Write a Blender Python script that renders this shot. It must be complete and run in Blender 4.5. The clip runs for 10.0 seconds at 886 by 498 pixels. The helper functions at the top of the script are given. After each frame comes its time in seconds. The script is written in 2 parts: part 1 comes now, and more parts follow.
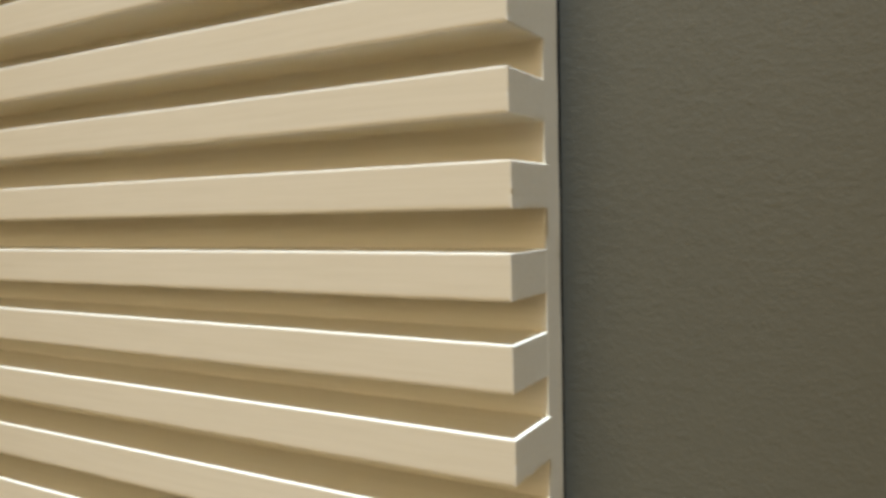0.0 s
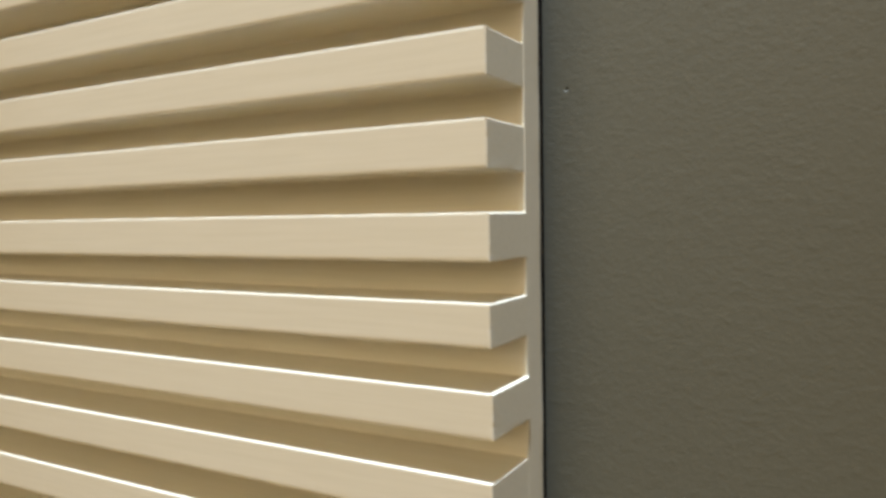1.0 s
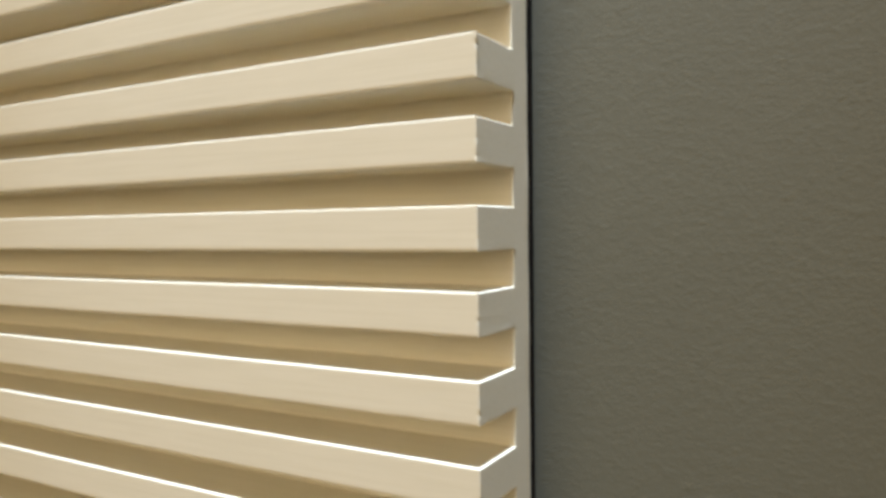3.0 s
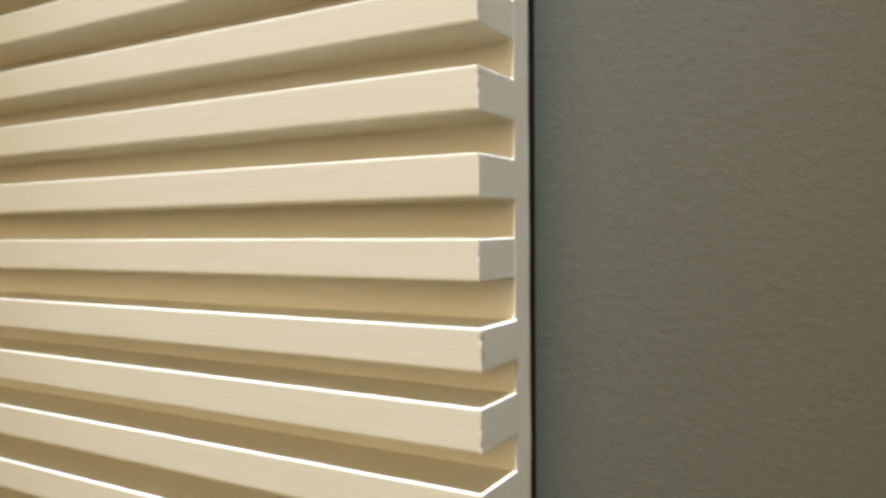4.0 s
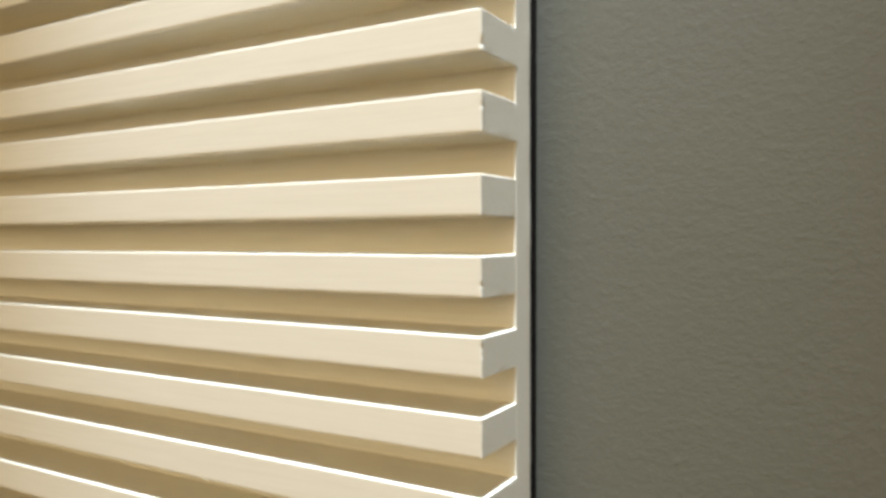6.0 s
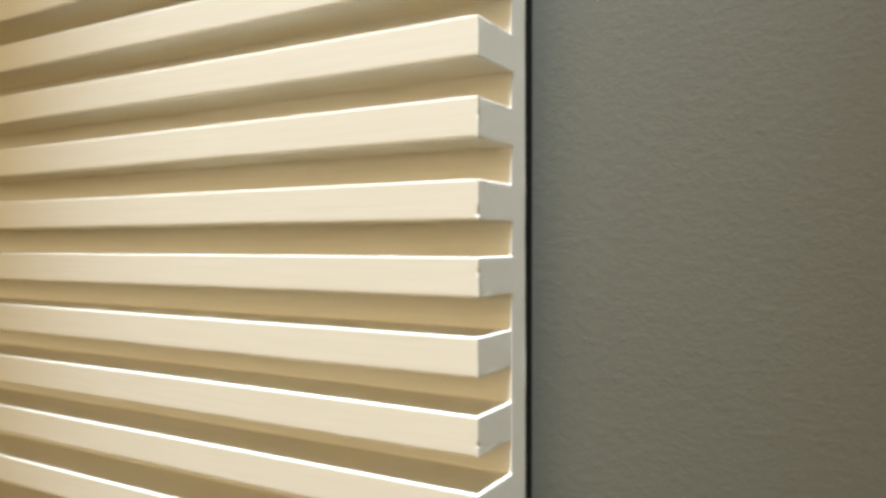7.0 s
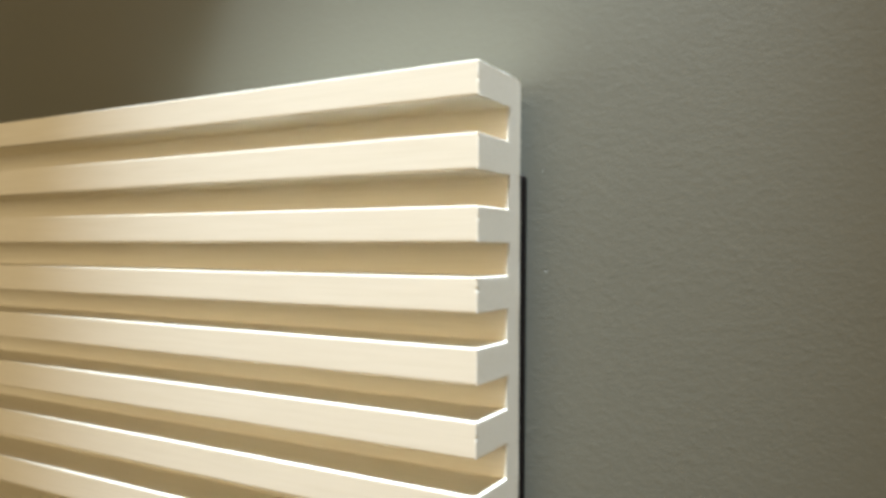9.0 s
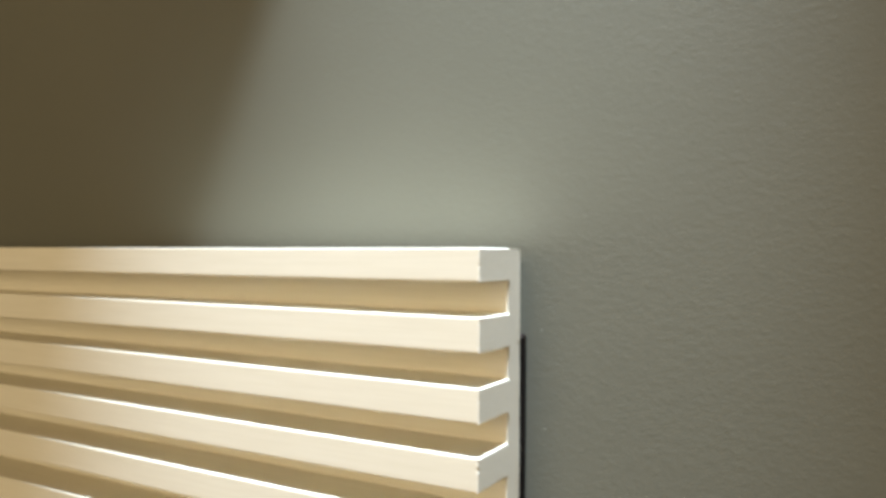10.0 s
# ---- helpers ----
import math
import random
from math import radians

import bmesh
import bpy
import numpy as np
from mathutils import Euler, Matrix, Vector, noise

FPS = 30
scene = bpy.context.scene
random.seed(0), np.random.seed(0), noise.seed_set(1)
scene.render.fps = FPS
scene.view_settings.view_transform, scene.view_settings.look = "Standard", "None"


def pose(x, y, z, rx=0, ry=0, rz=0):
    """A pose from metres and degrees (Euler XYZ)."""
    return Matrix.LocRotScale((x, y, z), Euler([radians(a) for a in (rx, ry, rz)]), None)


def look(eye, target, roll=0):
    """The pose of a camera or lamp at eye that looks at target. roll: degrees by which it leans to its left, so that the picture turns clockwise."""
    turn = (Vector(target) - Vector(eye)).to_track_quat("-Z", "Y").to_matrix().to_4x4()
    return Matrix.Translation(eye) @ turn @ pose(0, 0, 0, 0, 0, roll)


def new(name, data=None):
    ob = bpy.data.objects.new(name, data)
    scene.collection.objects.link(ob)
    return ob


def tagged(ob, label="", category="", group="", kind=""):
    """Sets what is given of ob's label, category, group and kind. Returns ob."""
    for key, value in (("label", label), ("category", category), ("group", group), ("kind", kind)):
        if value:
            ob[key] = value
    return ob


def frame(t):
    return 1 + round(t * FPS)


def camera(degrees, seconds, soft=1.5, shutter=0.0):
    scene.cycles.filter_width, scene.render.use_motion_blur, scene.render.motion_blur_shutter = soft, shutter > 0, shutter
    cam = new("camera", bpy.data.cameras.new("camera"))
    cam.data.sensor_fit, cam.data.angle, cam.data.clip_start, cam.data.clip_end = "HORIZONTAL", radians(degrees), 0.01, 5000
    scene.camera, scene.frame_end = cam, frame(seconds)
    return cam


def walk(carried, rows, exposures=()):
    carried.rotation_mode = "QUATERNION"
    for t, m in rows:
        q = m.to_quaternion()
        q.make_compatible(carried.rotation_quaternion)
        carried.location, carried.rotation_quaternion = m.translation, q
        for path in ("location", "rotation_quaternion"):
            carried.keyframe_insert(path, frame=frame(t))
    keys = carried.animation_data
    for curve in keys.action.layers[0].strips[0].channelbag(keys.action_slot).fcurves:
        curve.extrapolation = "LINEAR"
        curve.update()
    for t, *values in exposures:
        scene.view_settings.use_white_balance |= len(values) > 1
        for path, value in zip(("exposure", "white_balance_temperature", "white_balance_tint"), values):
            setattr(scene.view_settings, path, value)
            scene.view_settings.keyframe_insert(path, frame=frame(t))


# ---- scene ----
TOP = 1.40          # height of the panel's top edge above the floor
PITCH = 0.04        # from slat to slat
FACE = 0.0209       # height of a slat's front face
DEPTH = 0.0401      # depth of the grooves
BACK = 0.0594       # rear face of the panel
WALL = 0.0826       # face of the wall behind it
SLATS = 34
WIDE = 1.2          # the panel's width
BOTTOM = TOP - (SLATS - 1) * PITCH - FACE
CEIL = 3.7

# ---- camera ----
PATH = [
    # seconds, x, y, z, yaw, pitch, roll
    (0.0, 0.1303, -0.2902, 0.3785, 29.38, -2.90, 1.32),
    (0.5, 0.1355, -0.2935, 0.4258, 29.37, -2.81, 1.15),
    (1.0, 0.1402, -0.2897, 0.4789, 29.36, -2.64, 1.01),
    (1.5, 0.1426, -0.2771, 0.5285, 29.35, -2.45, 0.92),
    (2.0, 0.1484, -0.2742, 0.5852, 29.30, -2.18, 0.83),
    (2.5, 0.1479, -0.2863, 0.6470, 29.35, -1.84, 0.78),
    (2.7, 0.1496, -0.2925, 0.6710, 29.36, -1.73, 0.76),
    (3.8, 0.1533, -0.3080, 0.8190, 29.65, -1.49, 0.60),
    (4.0, 0.1557, -0.3073, 0.8440, 29.66, -1.45, 0.55),
    (4.5, 0.1565, -0.3112, 0.8920, 29.68, -1.33, 0.40),
    (5.0, 0.1561, -0.3138, 0.9410, 29.69, -1.19, 0.31),
    (5.5, 0.1581, -0.3158, 0.9980, 29.68, -1.07, 0.26),
    (6.0, 0.1618, -0.3197, 1.0479, 29.83, -0.89, 0.17),
    (6.2, 0.1620, -0.3215, 1.0650, 29.91, -0.82, 0.14),
    (7.3, 0.1732, -0.3351, 1.1505, 29.92, -0.47, 0.11),
    (7.5, 0.1743, -0.3394, 1.1671, 29.88, -0.42, 0.07),
    (8.0, 0.1764, -0.3535, 1.2105, 29.65, -0.28, -0.10),
    (8.5, 0.1825, -0.3569, 1.2493, 29.37, -0.14, -0.22),
    (9.0, 0.1833, -0.3650, 1.2949, 29.29, 0.08, -0.32),
    (9.5, 0.1900, -0.3701, 1.3511, 29.25, 0.29, -0.35),
    (10.0, 0.1895, -0.3786, 1.3962, 29.36, 0.43, -0.32),
]
cam = camera(61.69, 10.0, soft=3.8)
EXPOSURES = [(0.0, -0.03), (5.0, 0.0), (7.5, 0.0), (10.0, -0.06)]
walk(cam, [(t, pose(x, y, z, 90 + p, r, w)) for t, x, y, z, w, p, r in PATH], EXPOSURES)

# ---- light ----
world = bpy.data.worlds.new("room_dark")
world.use_nodes = True
world.node_tree.nodes["Background"].inputs[0].default_value = (0.02, 0.017, 0.012, 1)
world.node_tree.nodes["Background"].inputs[1].default_value = 0.1
scene.world = world

LAMP = Vector((0.135, -0.23, TOP + 2.1))
AIM = Vector((-0.085, 0.03, TOP - 0.40))
spot = bpy.data.lights.new("spotlight", "SPOT")
spot.energy, spot.color = 1110, (0.852, 1.0, 1.165)
spot.spot_size, spot.spot_blend, spot.shadow_soft_size = radians(18.5), 1.0, 0.0022
new("spotlight", spot).matrix_world = look(LAMP, AIM)

# warm fill lamp added in the opening across the room; its source is unseen
fill_lamp = bpy.data.lights.new("fill_light", "AREA")
fill_lamp.shape, fill_lamp.size, fill_lamp.size_y = "RECTANGLE", 3.2, 2.2
fill_lamp.energy, fill_lamp.color = 69, (1.0, 0.805, 0.515)
new("fill_light", fill_lamp).matrix_world = look((0.0, -4.02, 2.1), (0.0, 0.0, 2.1))


# ---- materials ----
def material(name, roughness=0.5, specular=0.5):
    mat = bpy.data.materials.new(name)
    mat.use_nodes = True
    tree = mat.node_tree
    shader = tree.nodes["Principled BSDF"]
    shader.inputs["Roughness"].default_value = roughness
    shader.inputs["Specular IOR Level"].default_value = specular
    return mat, tree, shader


def noise_at(tree, scale, detail=3.0, stretch=(1, 1, 1), rough=0.5):
    coords = tree.nodes.new("ShaderNodeNewGeometry")
    mapping = tree.nodes.new("ShaderNodeMapping")
    mapping.inputs["Scale"].default_value = stretch
    tex = tree.nodes.new("ShaderNodeTexNoise")
    tex.inputs["Scale"].default_value = scale
    tex.inputs["Detail"].default_value = detail
    tex.inputs["Roughness"].default_value = rough
    tree.links.new(coords.outputs["Position"], mapping.inputs["Vector"])
    tree.links.new(mapping.outputs["Vector"], tex.inputs["Vector"])
    return tex.outputs["Fac"]


def ramp(tree, fac, stops):
    node = tree.nodes.new("ShaderNodeValToRGB")
    el = node.color_ramp.elements
    el[0].position, el[0].color = stops[0][0], (*stops[0][1], 1)
    el[1].position, el[1].color = stops[-1][0], (*stops[-1][1], 1)
    for at, col in stops[1:-1]:
        el.new(at).color = (*col, 1)
    tree.links.new(fac, node.inputs["Fac"])
    return node.outputs["Color"]


def multiply(tree, a, b, amount=1.0):
    node = tree.nodes.new("ShaderNodeMix")
    node.data_type, node.blend_type = "RGBA", "MULTIPLY"
    node.inputs["Factor"].default_value = amount
    tree.links.new(a, node.inputs["A"])
    tree.links.new(b, node.inputs["B"])
    return node.outputs["Result"]


def relief(tree, shader, heights):
    """heights: (socket, strength, distance in metres), from the first to the last."""
    last = None
    for fac, strength, distance in heights:
        node = tree.nodes.new("ShaderNodeBump")
        node.inputs["Strength"].default_value = strength
        node.inputs["Distance"].default_value = distance
        tree.links.new(fac, node.inputs["Height"])
        if last:
            tree.links.new(last, node.inputs["Normal"])
        last = node.outputs["Normal"]
    tree.links.new(last, shader.inputs["Normal"])


def cream_paint():
    mat, tree, shader = material("cream_paint", 0.6, 0.3)
    streak = noise_at(tree, 1.0, 4.0, (14, 420, 420), 0.6)
    cloud = noise_at(tree, 9.0, 3.0, (1, 2, 2))
    grain = noise_at(tree, 900.0, 2.0)
    tint = ramp(tree, cloud, [(0.3, (0.904, 0.850, 0.716)), (0.7, (0.919, 0.869, 0.738))])
    brush = ramp(tree, streak, [(0.25, (0.945, 0.94, 0.92)), (0.6, (1, 1, 1))])
    tree.links.new(multiply(tree, tint, brush), shader.inputs["Base Color"])
    relief(tree, shader, [(streak, 0.08, 0.0003), (grain, 0.04, 0.0002), (noise_at(tree, 70, 3.0), 0.02, 0.0006)])
    return mat


def sawn_ends():
    """The same paint over the rough, sawn ends of the slats."""
    mat, tree, shader = material("cream_paint_on_sawn_ends", 0.65, 0.3)
    saw = noise_at(tree, 1.0, 5.0, (200, 260, 620), 0.65)
    lumps = noise_at(tree, 150.0, 3.0)
    tint = ramp(tree, saw, [(0.25, (0.83, 0.787, 0.65)), (0.5, (0.893, 0.842, 0.703)), (0.8, (0.913, 0.865, 0.73))])
    tree.links.new(tint, shader.inputs["Base Color"])
    relief(tree, shader, [(lumps, 0.12, 0.0006), (saw, 0.09, 0.0004)])
    return mat


# small pits (-) and nibs (+) in the wall's paint: x, y, z, radius, height
MARKS = [(0.006, WALL, TOP - 0.8571, 0.0014, -0.0009), (0.0355, WALL, TOP + 0.0236, 0.0032, -0.00007), (0.0272, WALL, TOP - 0.3296, 0.0010, 0.0002),
         (0.0451, WALL, TOP - 0.3507, 0.0034, 0.00006), (0.008, WALL, TOP - 0.118, 0.0009, -0.0005), (0.0056, WALL, TOP - 0.0533, 0.0008, -0.0004)]


def mark(tree, x, y, z, radius, height):
    coords = tree.nodes.new("ShaderNodeNewGeometry")
    far = tree.nodes.new("ShaderNodeVectorMath")
    far.operation = "DISTANCE"
    far.inputs[1].default_value = (x, y, z)
    tree.links.new(coords.outputs["Position"], far.inputs[0])
    fade = tree.nodes.new("ShaderNodeMapRange")
    fade.interpolation_type = "SMOOTHSTEP"
    fade.inputs["From Min"].default_value, fade.inputs["From Max"].default_value = radius * 0.2, radius
    fade.inputs["To Min"].default_value, fade.inputs["To Max"].default_value = 1.0, 0.0
    tree.links.new(far.outputs["Value"], fade.inputs["Value"])
    return fade.outputs["Result"]


def wall_paint():
    mat, tree, shader = material("grey_olive_wall_paint", 0.55, 0.35)
    peel = noise_at(tree, 1.0, 3.0, (170, 170, 205), 0.6)
    wrinkle = ramp(tree, noise_at(tree, 1.0, 4.0, (110, 110, 160), 0.65), [(0.50, (0, 0, 0)), (0.72, (1, 1, 1))])
    fine = noise_at(tree, 1.0, 2.0, (460, 460, 520))
    cloud = noise_at(tree, 4.0, 3.0)
    tint = ramp(tree, cloud, [(0.3, (0.136, 0.1345, 0.1055)), (0.7, (0.147, 0.1455, 0.114))])
    tree.links.new(tint, shader.inputs["Base Color"])
    relief(tree, shader, [(peel, 0.15, 0.0010), (fine, 0.20, 0.0004), (wrinkle, 0.045, 0.0012)]
           + [(mark(tree, *m), 1.0, m[4]) for m in MARKS])
    return mat


def plain(name, colour, roughness, scale, spread=0.08, bump=0.1, specular=0.5):
    mat, tree, shader = material(name, roughness, specular)
    n = noise_at(tree, scale, 4.0)
    low = tuple(c * (1 - spread) for c in colour)
    tree.links.new(ramp(tree, n, [(0.3, low), (0.7, colour)]), shader.inputs["Base Color"])
    relief(tree, shader, [(n, bump, 0.001)])
    return mat


CREAM = cream_paint()
SAWN = sawn_ends()
GREY = wall_paint()
BLACK = plain("matt_black_paint", (0.010, 0.006, 0.004), 0.85, 300, specular=0.15)
WHITE = plain("warm_white_plaster", (0.74, 0.71, 0.65), 0.8, 30)
BOARDS = plain("oak_floor", (0.30, 0.24, 0.17), 0.5, 12, 0.3)


# ---- mesh helpers ----
def mesh_object(name, verts, faces, mat, parent=None, smooth=False):
    me = bpy.data.meshes.new(name)
    me.from_pydata(verts, [], faces)
    me.materials.append(mat)
    if smooth:
        me.polygons.foreach_set("use_smooth", [True] * len(me.polygons))
    me.update()
    ob = new(name, me)
    if parent:
        ob.parent = parent
    return ob


def part(name, bm, mat, parent=None, label="", smooth=False):
    me = bpy.data.meshes.new(name)
    bmesh.ops.recalc_face_normals(bm, faces=bm.faces)
    bm.to_mesh(me)
    bm.free()
    me.materials.append(mat)
    if smooth:
        me.polygons.foreach_set("use_smooth", [True] * len(me.polygons))
    ob = new(name, me)
    if parent:
        ob.parent = parent
    return tagged(ob, label)


def box(x0, x1, y0, y1, z0, z1, bevel=0.0, segments=2):
    bm = bmesh.new()
    bmesh.ops.create_cube(bm, size=1)
    bmesh.ops.scale(bm, vec=(x1 - x0, y1 - y0, z1 - z0), verts=bm.verts)
    bmesh.ops.translate(bm, vec=((x0 + x1) / 2, (y0 + y1) / 2, (z0 + z1) / 2), verts=bm.verts)
    if bevel:
        bmesh.ops.bevel(bm, geom=list(bm.edges), offset=bevel, segments=segments, profile=0.5, affect="EDGES")
    return bm


# ---- the room ----
ROOM = (-2.4, 2.4, -4.0)
tagged(part("wall_north", box(ROOM[0], ROOM[1], WALL, WALL + 0.15, 0, CEIL), GREY),
       "grey-olive painted wall with a fine roller texture", "wall", kind="structure")
# wide opening made up to hold the fill lamp, out of view
FILL_OPENING = (-1.6, 1.6, 1.0, 3.2)


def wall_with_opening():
    """The wall across the room, built round a wide opening added for the fill lamp."""
    x0, x1, z0, z1 = FILL_OPENING
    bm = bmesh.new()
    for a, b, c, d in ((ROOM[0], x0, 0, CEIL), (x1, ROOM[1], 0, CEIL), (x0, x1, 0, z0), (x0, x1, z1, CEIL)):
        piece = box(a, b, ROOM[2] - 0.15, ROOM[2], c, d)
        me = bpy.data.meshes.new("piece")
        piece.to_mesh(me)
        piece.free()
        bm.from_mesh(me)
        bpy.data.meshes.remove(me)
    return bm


tagged(part("wall_south", wall_with_opening(), WHITE), "plain warm white plaster wall with a wide opening added for fill light", "wall", kind="structure")
tagged(part("wall_west", box(ROOM[0] - 0.15, ROOM[0], ROOM[2] - 0.15, WALL + 0.15, 0, CEIL), WHITE),
       "plain warm white plaster wall", "wall", kind="structure")
tagged(part("wall_east", box(ROOM[1], ROOM[1] + 0.15, ROOM[2] - 0.15, WALL + 0.15, 0, CEIL), WHITE),
       "plain warm white plaster wall", "wall", kind="structure")
tagged(part("floor", box(ROOM[0] - 0.15, ROOM[1] + 0.15, ROOM[2] - 0.15, WALL + 0.15, -0.1, 0), BOARDS),
       "plain brown wooden floor", "floor", kind="structure")
tagged(part("ceiling", box(ROOM[0] - 0.15, ROOM[1] + 0.15, ROOM[2] - 0.15, WALL + 0.15, CEIL, CEIL + 0.1), WHITE),
       "plain warm white ceiling", "ceiling", kind="structure")


# ---- the slatted panel ----
panel = new("slatted_panel")
panel.location = (0, BACK, BOTTOM)
tagged(panel, "cream-painted wooden panel with deep horizontal slats, hung on the grey wall", "slatted panel")
UNPLACE = Matrix.Translation(-panel.location)


def slat_profile(face):
    """The outline of a slat, (y, z) from its rear top corner round the front to its rear bottom corner; z is 0 at its top."""
    r, low, rear = 0.0004, 0.0009, DEPTH + 0.002
    pts = [(rear, 0.0)]
    pts += [(DEPTH + (r - DEPTH) * i / 14, 0.0) for i in range(15)]
    pts += [(r - r * math.sin(a), -r + r * math.cos(a)) for a in (0.4, 0.8, 1.2)]
    pts += [(0.0, -r - (face - r - low) * i / 18) for i in range(19)]
    pts += [(low - low * math.cos(a), -face + low - low * math.sin(a)) for a in (0.3, 0.6, 0.9, 1.2)]
    pts += [(low + (DEPTH - low) * i / 14, -face) for i in range(15)]
    pts += [(rear, -face)]
    return pts


# how far each slat sits above its even place, in millimetres, from the top
UNEVEN = (0.2, 0, -0.3, -0.1, 0.6, -0.2, -1.6, -0.8, -1, -1.1, -0.5, -0.1, 0.3, -0.2, -0.2, -2.1, 0.1, -0.2, -0.1,
          -1, -0.7, -0.3, 0.2, -0.4, -0.5, 0.2, -0.2, -0.1, -1.2, -0.6, -0.3, -0.4, -0.4, -0.4)
# the height of each front face, and how far its sawn end stands out, in millimetres
FACES = (19.9, 20.7, 20.4, 20.2, 20.7, 20.9, 20.6, 20.7, 20.6, 20.9, 20.4, 19.9, 20.9, 20.7, 20.4, 20.7, 21.4, 21.2,
         20.7, 20.7, 20.7, 20.9, 21.7, 21.7, 19.9, 20.9, 21.2, 21.6, 20.9, 21.6, 21.2, 21.2, 21.2, 21.2)
ENDS = (0.3, 0.5, 0.4, 0.1, 0.2, 0.1, 0.1, 0.1, -0.3, -0.3, -0.1, -0.2, 0, 0, -0.3, 0.3, 0.1, 0.1, 0, 0, 0, -0.4,
        -0.5, 0, -0.1, 0.5, -0.2, -0.2, 0.3, 0, 0, 0, 0, 0)


def make_slat(k):
    rng = random.Random(100 + k)
    face, end = FACES[k] / 1000, ENDS[k] / 1000
    outline = slat_profile(face)
    n = len(outline)
    top = TOP - k * PITCH + UNEVEN[k] / 1000
    chips = [(rng.uniform(-0.018, -0.001), rng.uniform(0.0001, 0.0004), rng.uniform(0.0006, 0.0012)) for _ in range(rng.randint(0, 3))]
    nick = rng.uniform(0.0, 0.035)
    stations = [(-WIDE + (WIDE - 0.004) * i / 150, 0.0) for i in range(151)]
    stations += [(-0.0022, 0.0), (-0.0011, 0.0), (-0.0006, 0.00008), (-0.0002, 0.00025), (0.0, 0.0005), (0.0, 0.0030)]
    verts = []
    for x, inset in stations:
        sway = noise.noise((x * 3.0, k * 7.3, 0)) * 0.00045
        bulge = noise.noise((x * 3.5, k * 5.1, 4)) * 0.0004
        near_end = x > -0.0024 and inset < 0.002
        for i, (y, z) in enumerate(outline):
            px, py, pz = x, y, z
            wear = inset * (1 + 0.2 * noise.noise((i * 0.35, k * 3.7, 9)))
            py = max(y, wear)
            pz = min(max(z, -face + wear), -wear)
            front, upper, lower = y < 0.0011, z > -0.0011, z < -face + 0.0011
            if front:
                py += bulge + noise.noise((x * 60, k * 1.7, z * 160)) * 0.00001
            if upper:
                pz += sway + noise.noise((x * 45, k * 2.3, 1)) * 0.00012
            elif lower:
                pz += sway + noise.noise((x * 45, k * 2.3, 5)) * 0.0003
            else:
                pz += sway
            if near_end:
                if x > -0.0015:
                    px += noise.noise((y * 220, z * 220, k * 4.1)) * 0.00008
                if front:
                    for at, deep, size in chips:
                        d = (z - at) / size
                        if abs(d) < 1.6:
                            w = math.exp(-d * d) * min(1.0, (x + 0.0024) / 0.0024 + 0.15)
                            px -= deep * w * 0.8
                            py += deep * w * 0.15
                elif upper and abs(y - nick) < 0.0016 and k % 3 == 0:
                    pz -= 0.0002
            if x > -0.0035:
                px += end
            verts.append((px, py, top + pz))
    faces = []
    for s in range(len(stations) - 1):
        for i in range(n - 1):
            a = s * n + i
            faces.append((a, a + 1, a + n + 1, a + n))
    last = (len(stations) - 1) * n
    faces.append(tuple(last + i for i in range(n)))
    faces.append(tuple(reversed(range(n))))
    ob = mesh_object("slat", verts, faces, CREAM, panel, True)
    ob.matrix_parent_inverse = UNPLACE
    ob.data.materials.append(SAWN)
    for poly in ob.data.polygons[-n - 1:]:
        poly.use_smooth = False
        poly.material_index = 1
    return ob


def make_backing(z1, z0, shift):
    """A board of the panel's back, whose rear edge runs a little uneven."""
    r = 0.001
    ring = [(-WIDE, BACK), (-WIDE, DEPTH), (-r, DEPTH), (-0.6 * r, DEPTH + 0.1 * r), (-0.1 * r, DEPTH + 0.6 * r), (0, DEPTH + r),
            (0, BACK - 0.006), (0, BACK - 0.5 * r), (-0.5 * r, BACK)]
    steps = max(4, int((z1 - z0) / 0.006))
    levels = [z0 + (z1 - z0) * i / steps for i in range(steps + 1)]
    if z1 == TOP:
        levels[-1:] = [z1 - 0.0025, z1 - 0.001, z1 - 0.0003, z1]
    verts, faces, n = [], [], len(ring)
    for z in levels:
        wave = noise.noise((z * 28, 3.0, 1)) * 0.0003 + noise.noise((z * 140, 8.0, 1)) * 0.00006 + shift
        low = {0.001: 0.0009, 0.0003: 0.0018}.get(round(z1 - z, 4), 0.0) if z1 == TOP else 0.0
        low = 0.003 if z1 == TOP and z == z1 else low
        for i, (x, y) in enumerate(ring):
            px = x + (wave if i > 6 else 0) - (0.00004 if x > -WIDE else 0)
            py = y - low if i in (0, 7, 8) else y
            verts.append((px, py, z))
    for a in range(len(levels) - 1):
        for i in range(n):
            b, c = a * n + i, a * n + (i + 1) % n
            faces.append((b, c, c + n, b + n))
    faces.append(tuple(reversed(range(n))))
    faces.append(tuple((len(levels) - 1) * n + i for i in range(n)))
    ob = mesh_object("backing_board", verts, faces, CREAM, panel)
    ob.matrix_parent_inverse = UNPLACE
    return ob


JOINTS = [TOP, TOP - 0.0592, TOP - 0.781, BOTTOM]
for z1, z0, shift in zip(JOINTS, JOINTS[1:], (0.0001, 0.0, 0.0)):
    make_backing(z1, z0 + 0.00005, shift)
for k in range(SLATS):
    make_slat(k)

# the black batten between the panel and the wall
bm = box(-0.045, -0.0045, BACK + 0.0002, WALL, BOTTOM + 0.05, TOP - 0.0565, 0.002)
for v in bm.verts:
    v.co.x -= (TOP - v.co.z) * 0.0022
batten = part("mounting_batten", bm, BLACK, panel, "narrow matt black mounting batten")
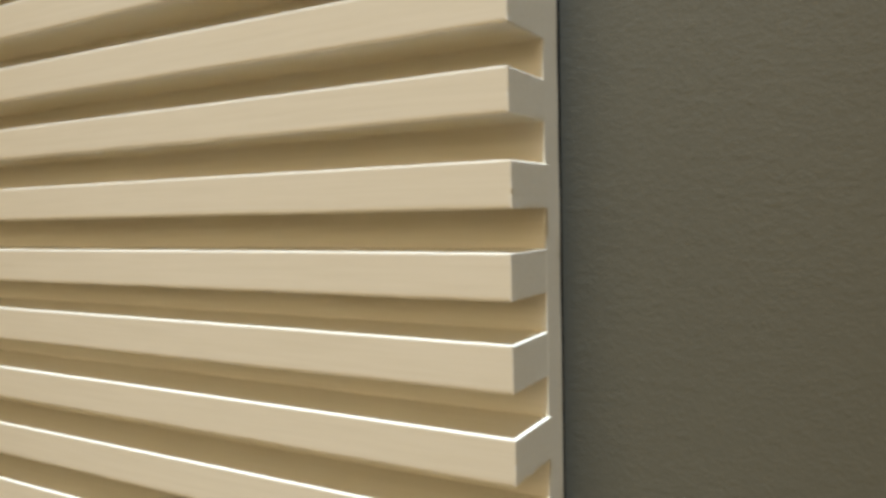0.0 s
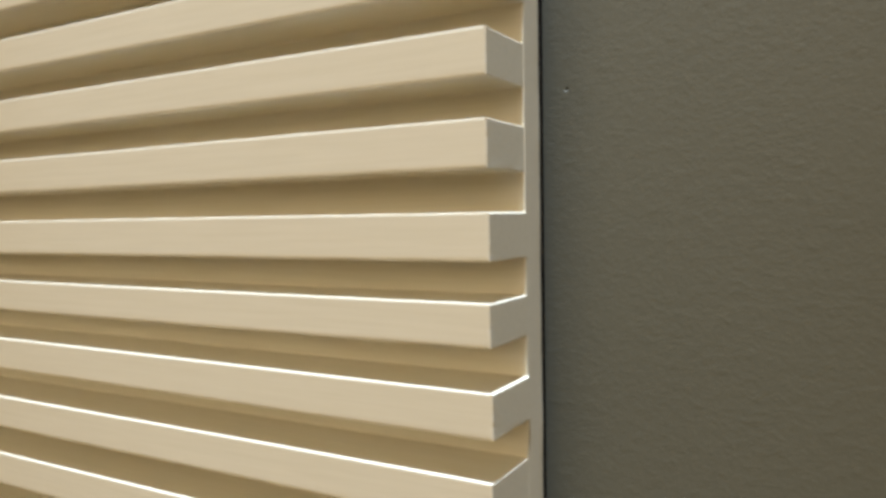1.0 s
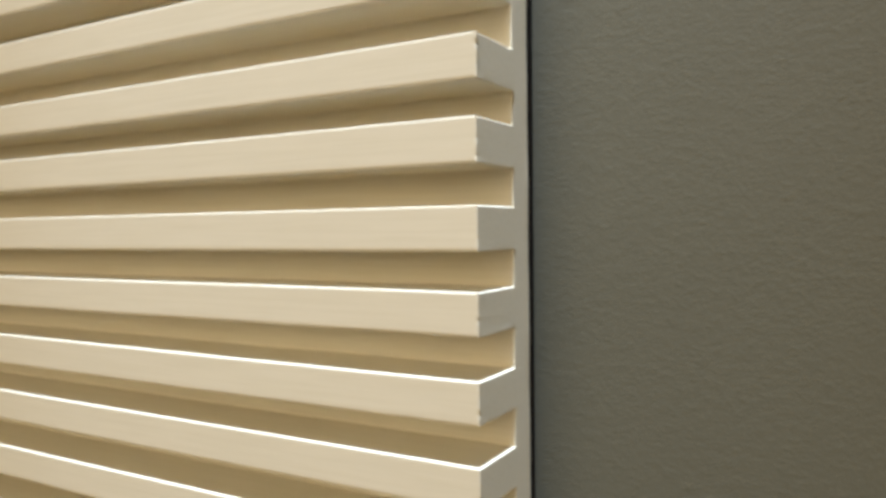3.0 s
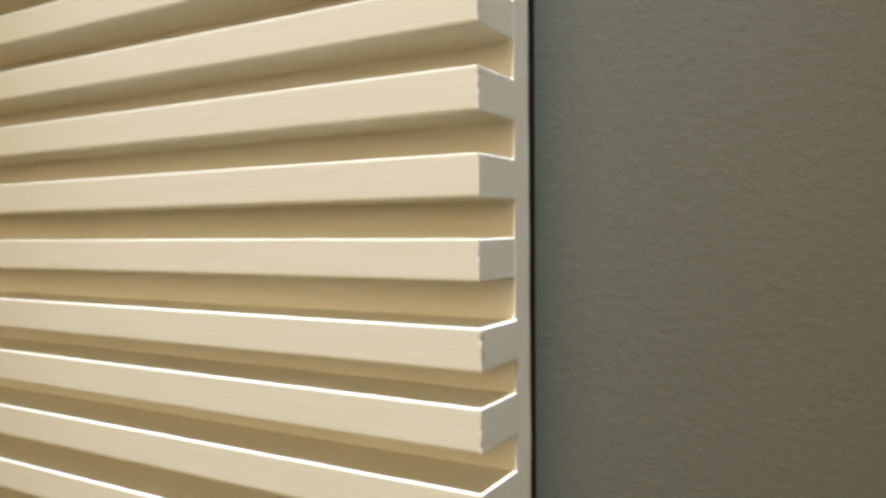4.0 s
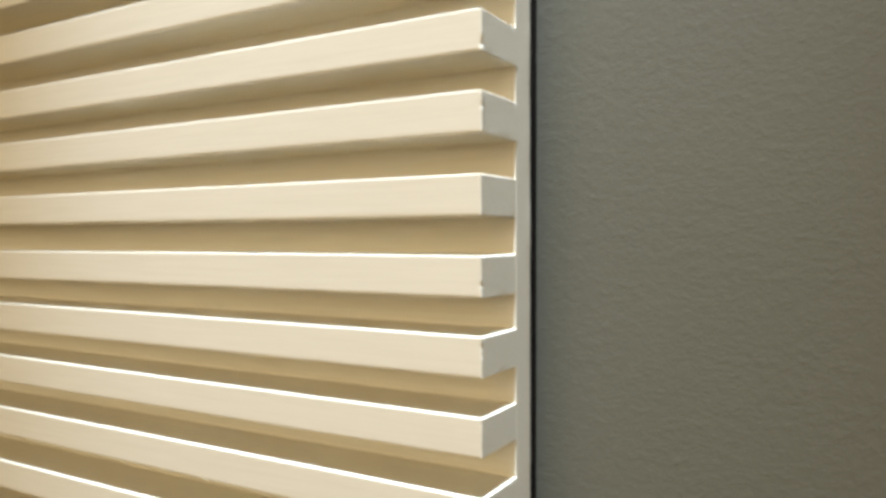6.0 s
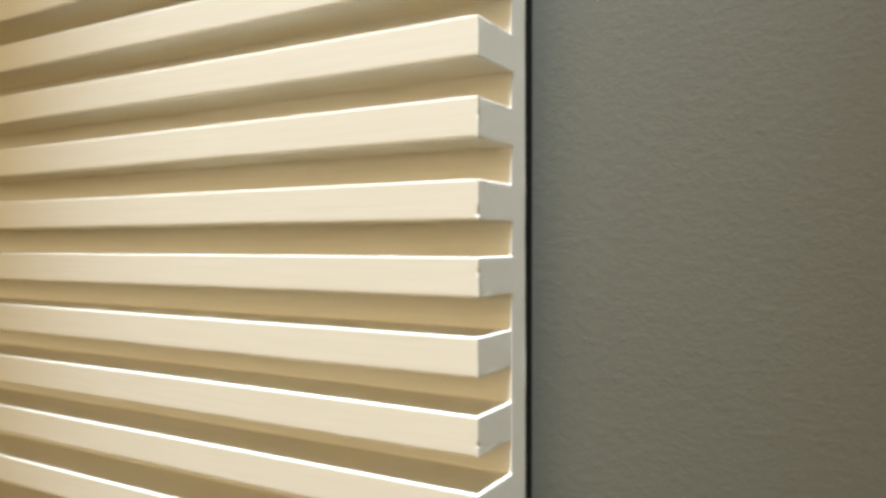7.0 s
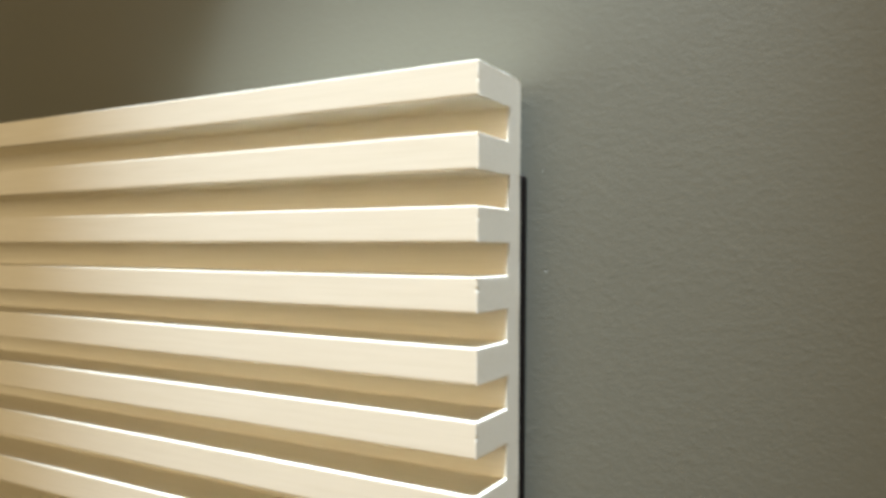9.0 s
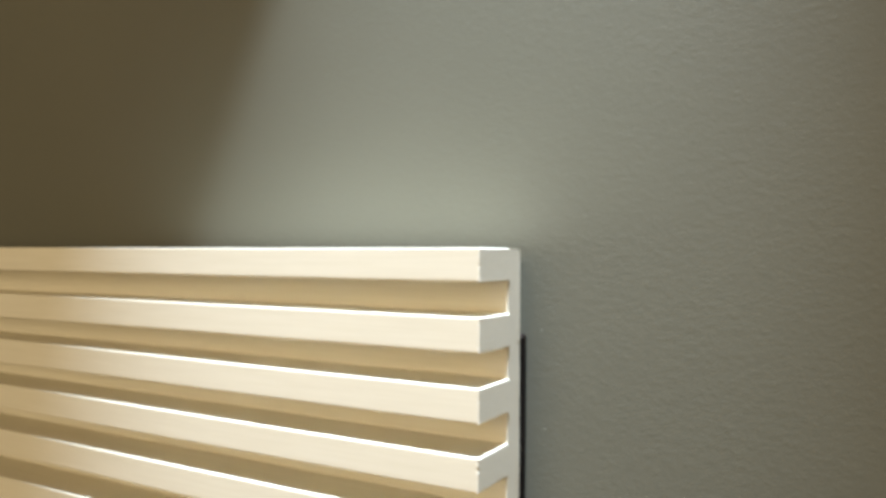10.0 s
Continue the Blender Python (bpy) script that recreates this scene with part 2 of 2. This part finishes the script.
batten.matrix_parent_inverse = UNPLACE

# ---- the ceiling spotlight, with a flap added to cut its beam at one side ----
def make_spotlight():
    lamp = new("track_spotlight")
    lamp.location = (LAMP.x, LAMP.y, CEIL)
    tagged(lamp, "small black ceiling spotlight with an added flap that cuts its beam", "spotlight")
    undo = Matrix.Translation(-lamp.location)
    back = (LAMP - AIM).normalized()
    turn = back.to_track_quat("Z", "Y").to_matrix().to_4x4()

    bm = bmesh.new()
    bmesh.ops.create_cone(bm, cap_ends=True, segments=32, radius1=0.045, radius2=0.038, depth=0.11)
    bmesh.ops.bevel(bm, geom=list(bm.edges), offset=0.004, segments=2, affect="EDGES")
    bmesh.ops.transform(bm, matrix=Matrix.Translation(LAMP + back * 0.068) @ turn, verts=bm.verts)
    part("housing", bm, BLACK, lamp).matrix_parent_inverse = undo

    top = LAMP + back * 0.07
    part("stem", box(top.x - 0.008, top.x + 0.008, top.y - 0.008, top.y + 0.008, top.z, CEIL), BLACK, lamp).matrix_parent_inverse = undo

    # unseen flap and arm, added only to cast the diagonal shade edge
    # the flap lies in the plane through the lamp and the beam's edge on the wall
    upper, lower = Vector((-0.211, WALL, TOP + 0.26)), Vector((-0.350, WALL, TOP - 0.04))
    along = lower - upper
    a, b = LAMP.lerp(upper - along * 2.5, 0.13), LAMP.lerp(lower + along * 0.9, 0.13)
    away = Vector((-0.16, -0.02, 0.0))
    corners = [a, b, b + away, a + away]
    n = (b - a).cross(away).normalized() * 0.002
    verts = [tuple(c) for c in corners] + [tuple(c + n) for c in corners]
    faces = [(0, 1, 2, 3), (7, 6, 5, 4), (0, 4, 5, 1), (1, 5, 6, 2), (2, 6, 7, 3), (3, 7, 4, 0)]
    mesh_object("flap", verts, faces, BLACK, lamp).matrix_parent_inverse = undo

    tip = a + away * 0.3
    bm = bmesh.new()
    bmesh.ops.create_cone(bm, cap_ends=True, segments=8, radius1=0.004, radius2=0.004, depth=(tip - top).length)
    aim = (tip - top).normalized().to_track_quat("Z", "Y").to_matrix().to_4x4()
    bmesh.ops.transform(bm, matrix=Matrix.Translation((tip + top) / 2) @ aim, verts=bm.verts)
    part("flap_arm", bm, BLACK, lamp).matrix_parent_inverse = undo


make_spotlight()
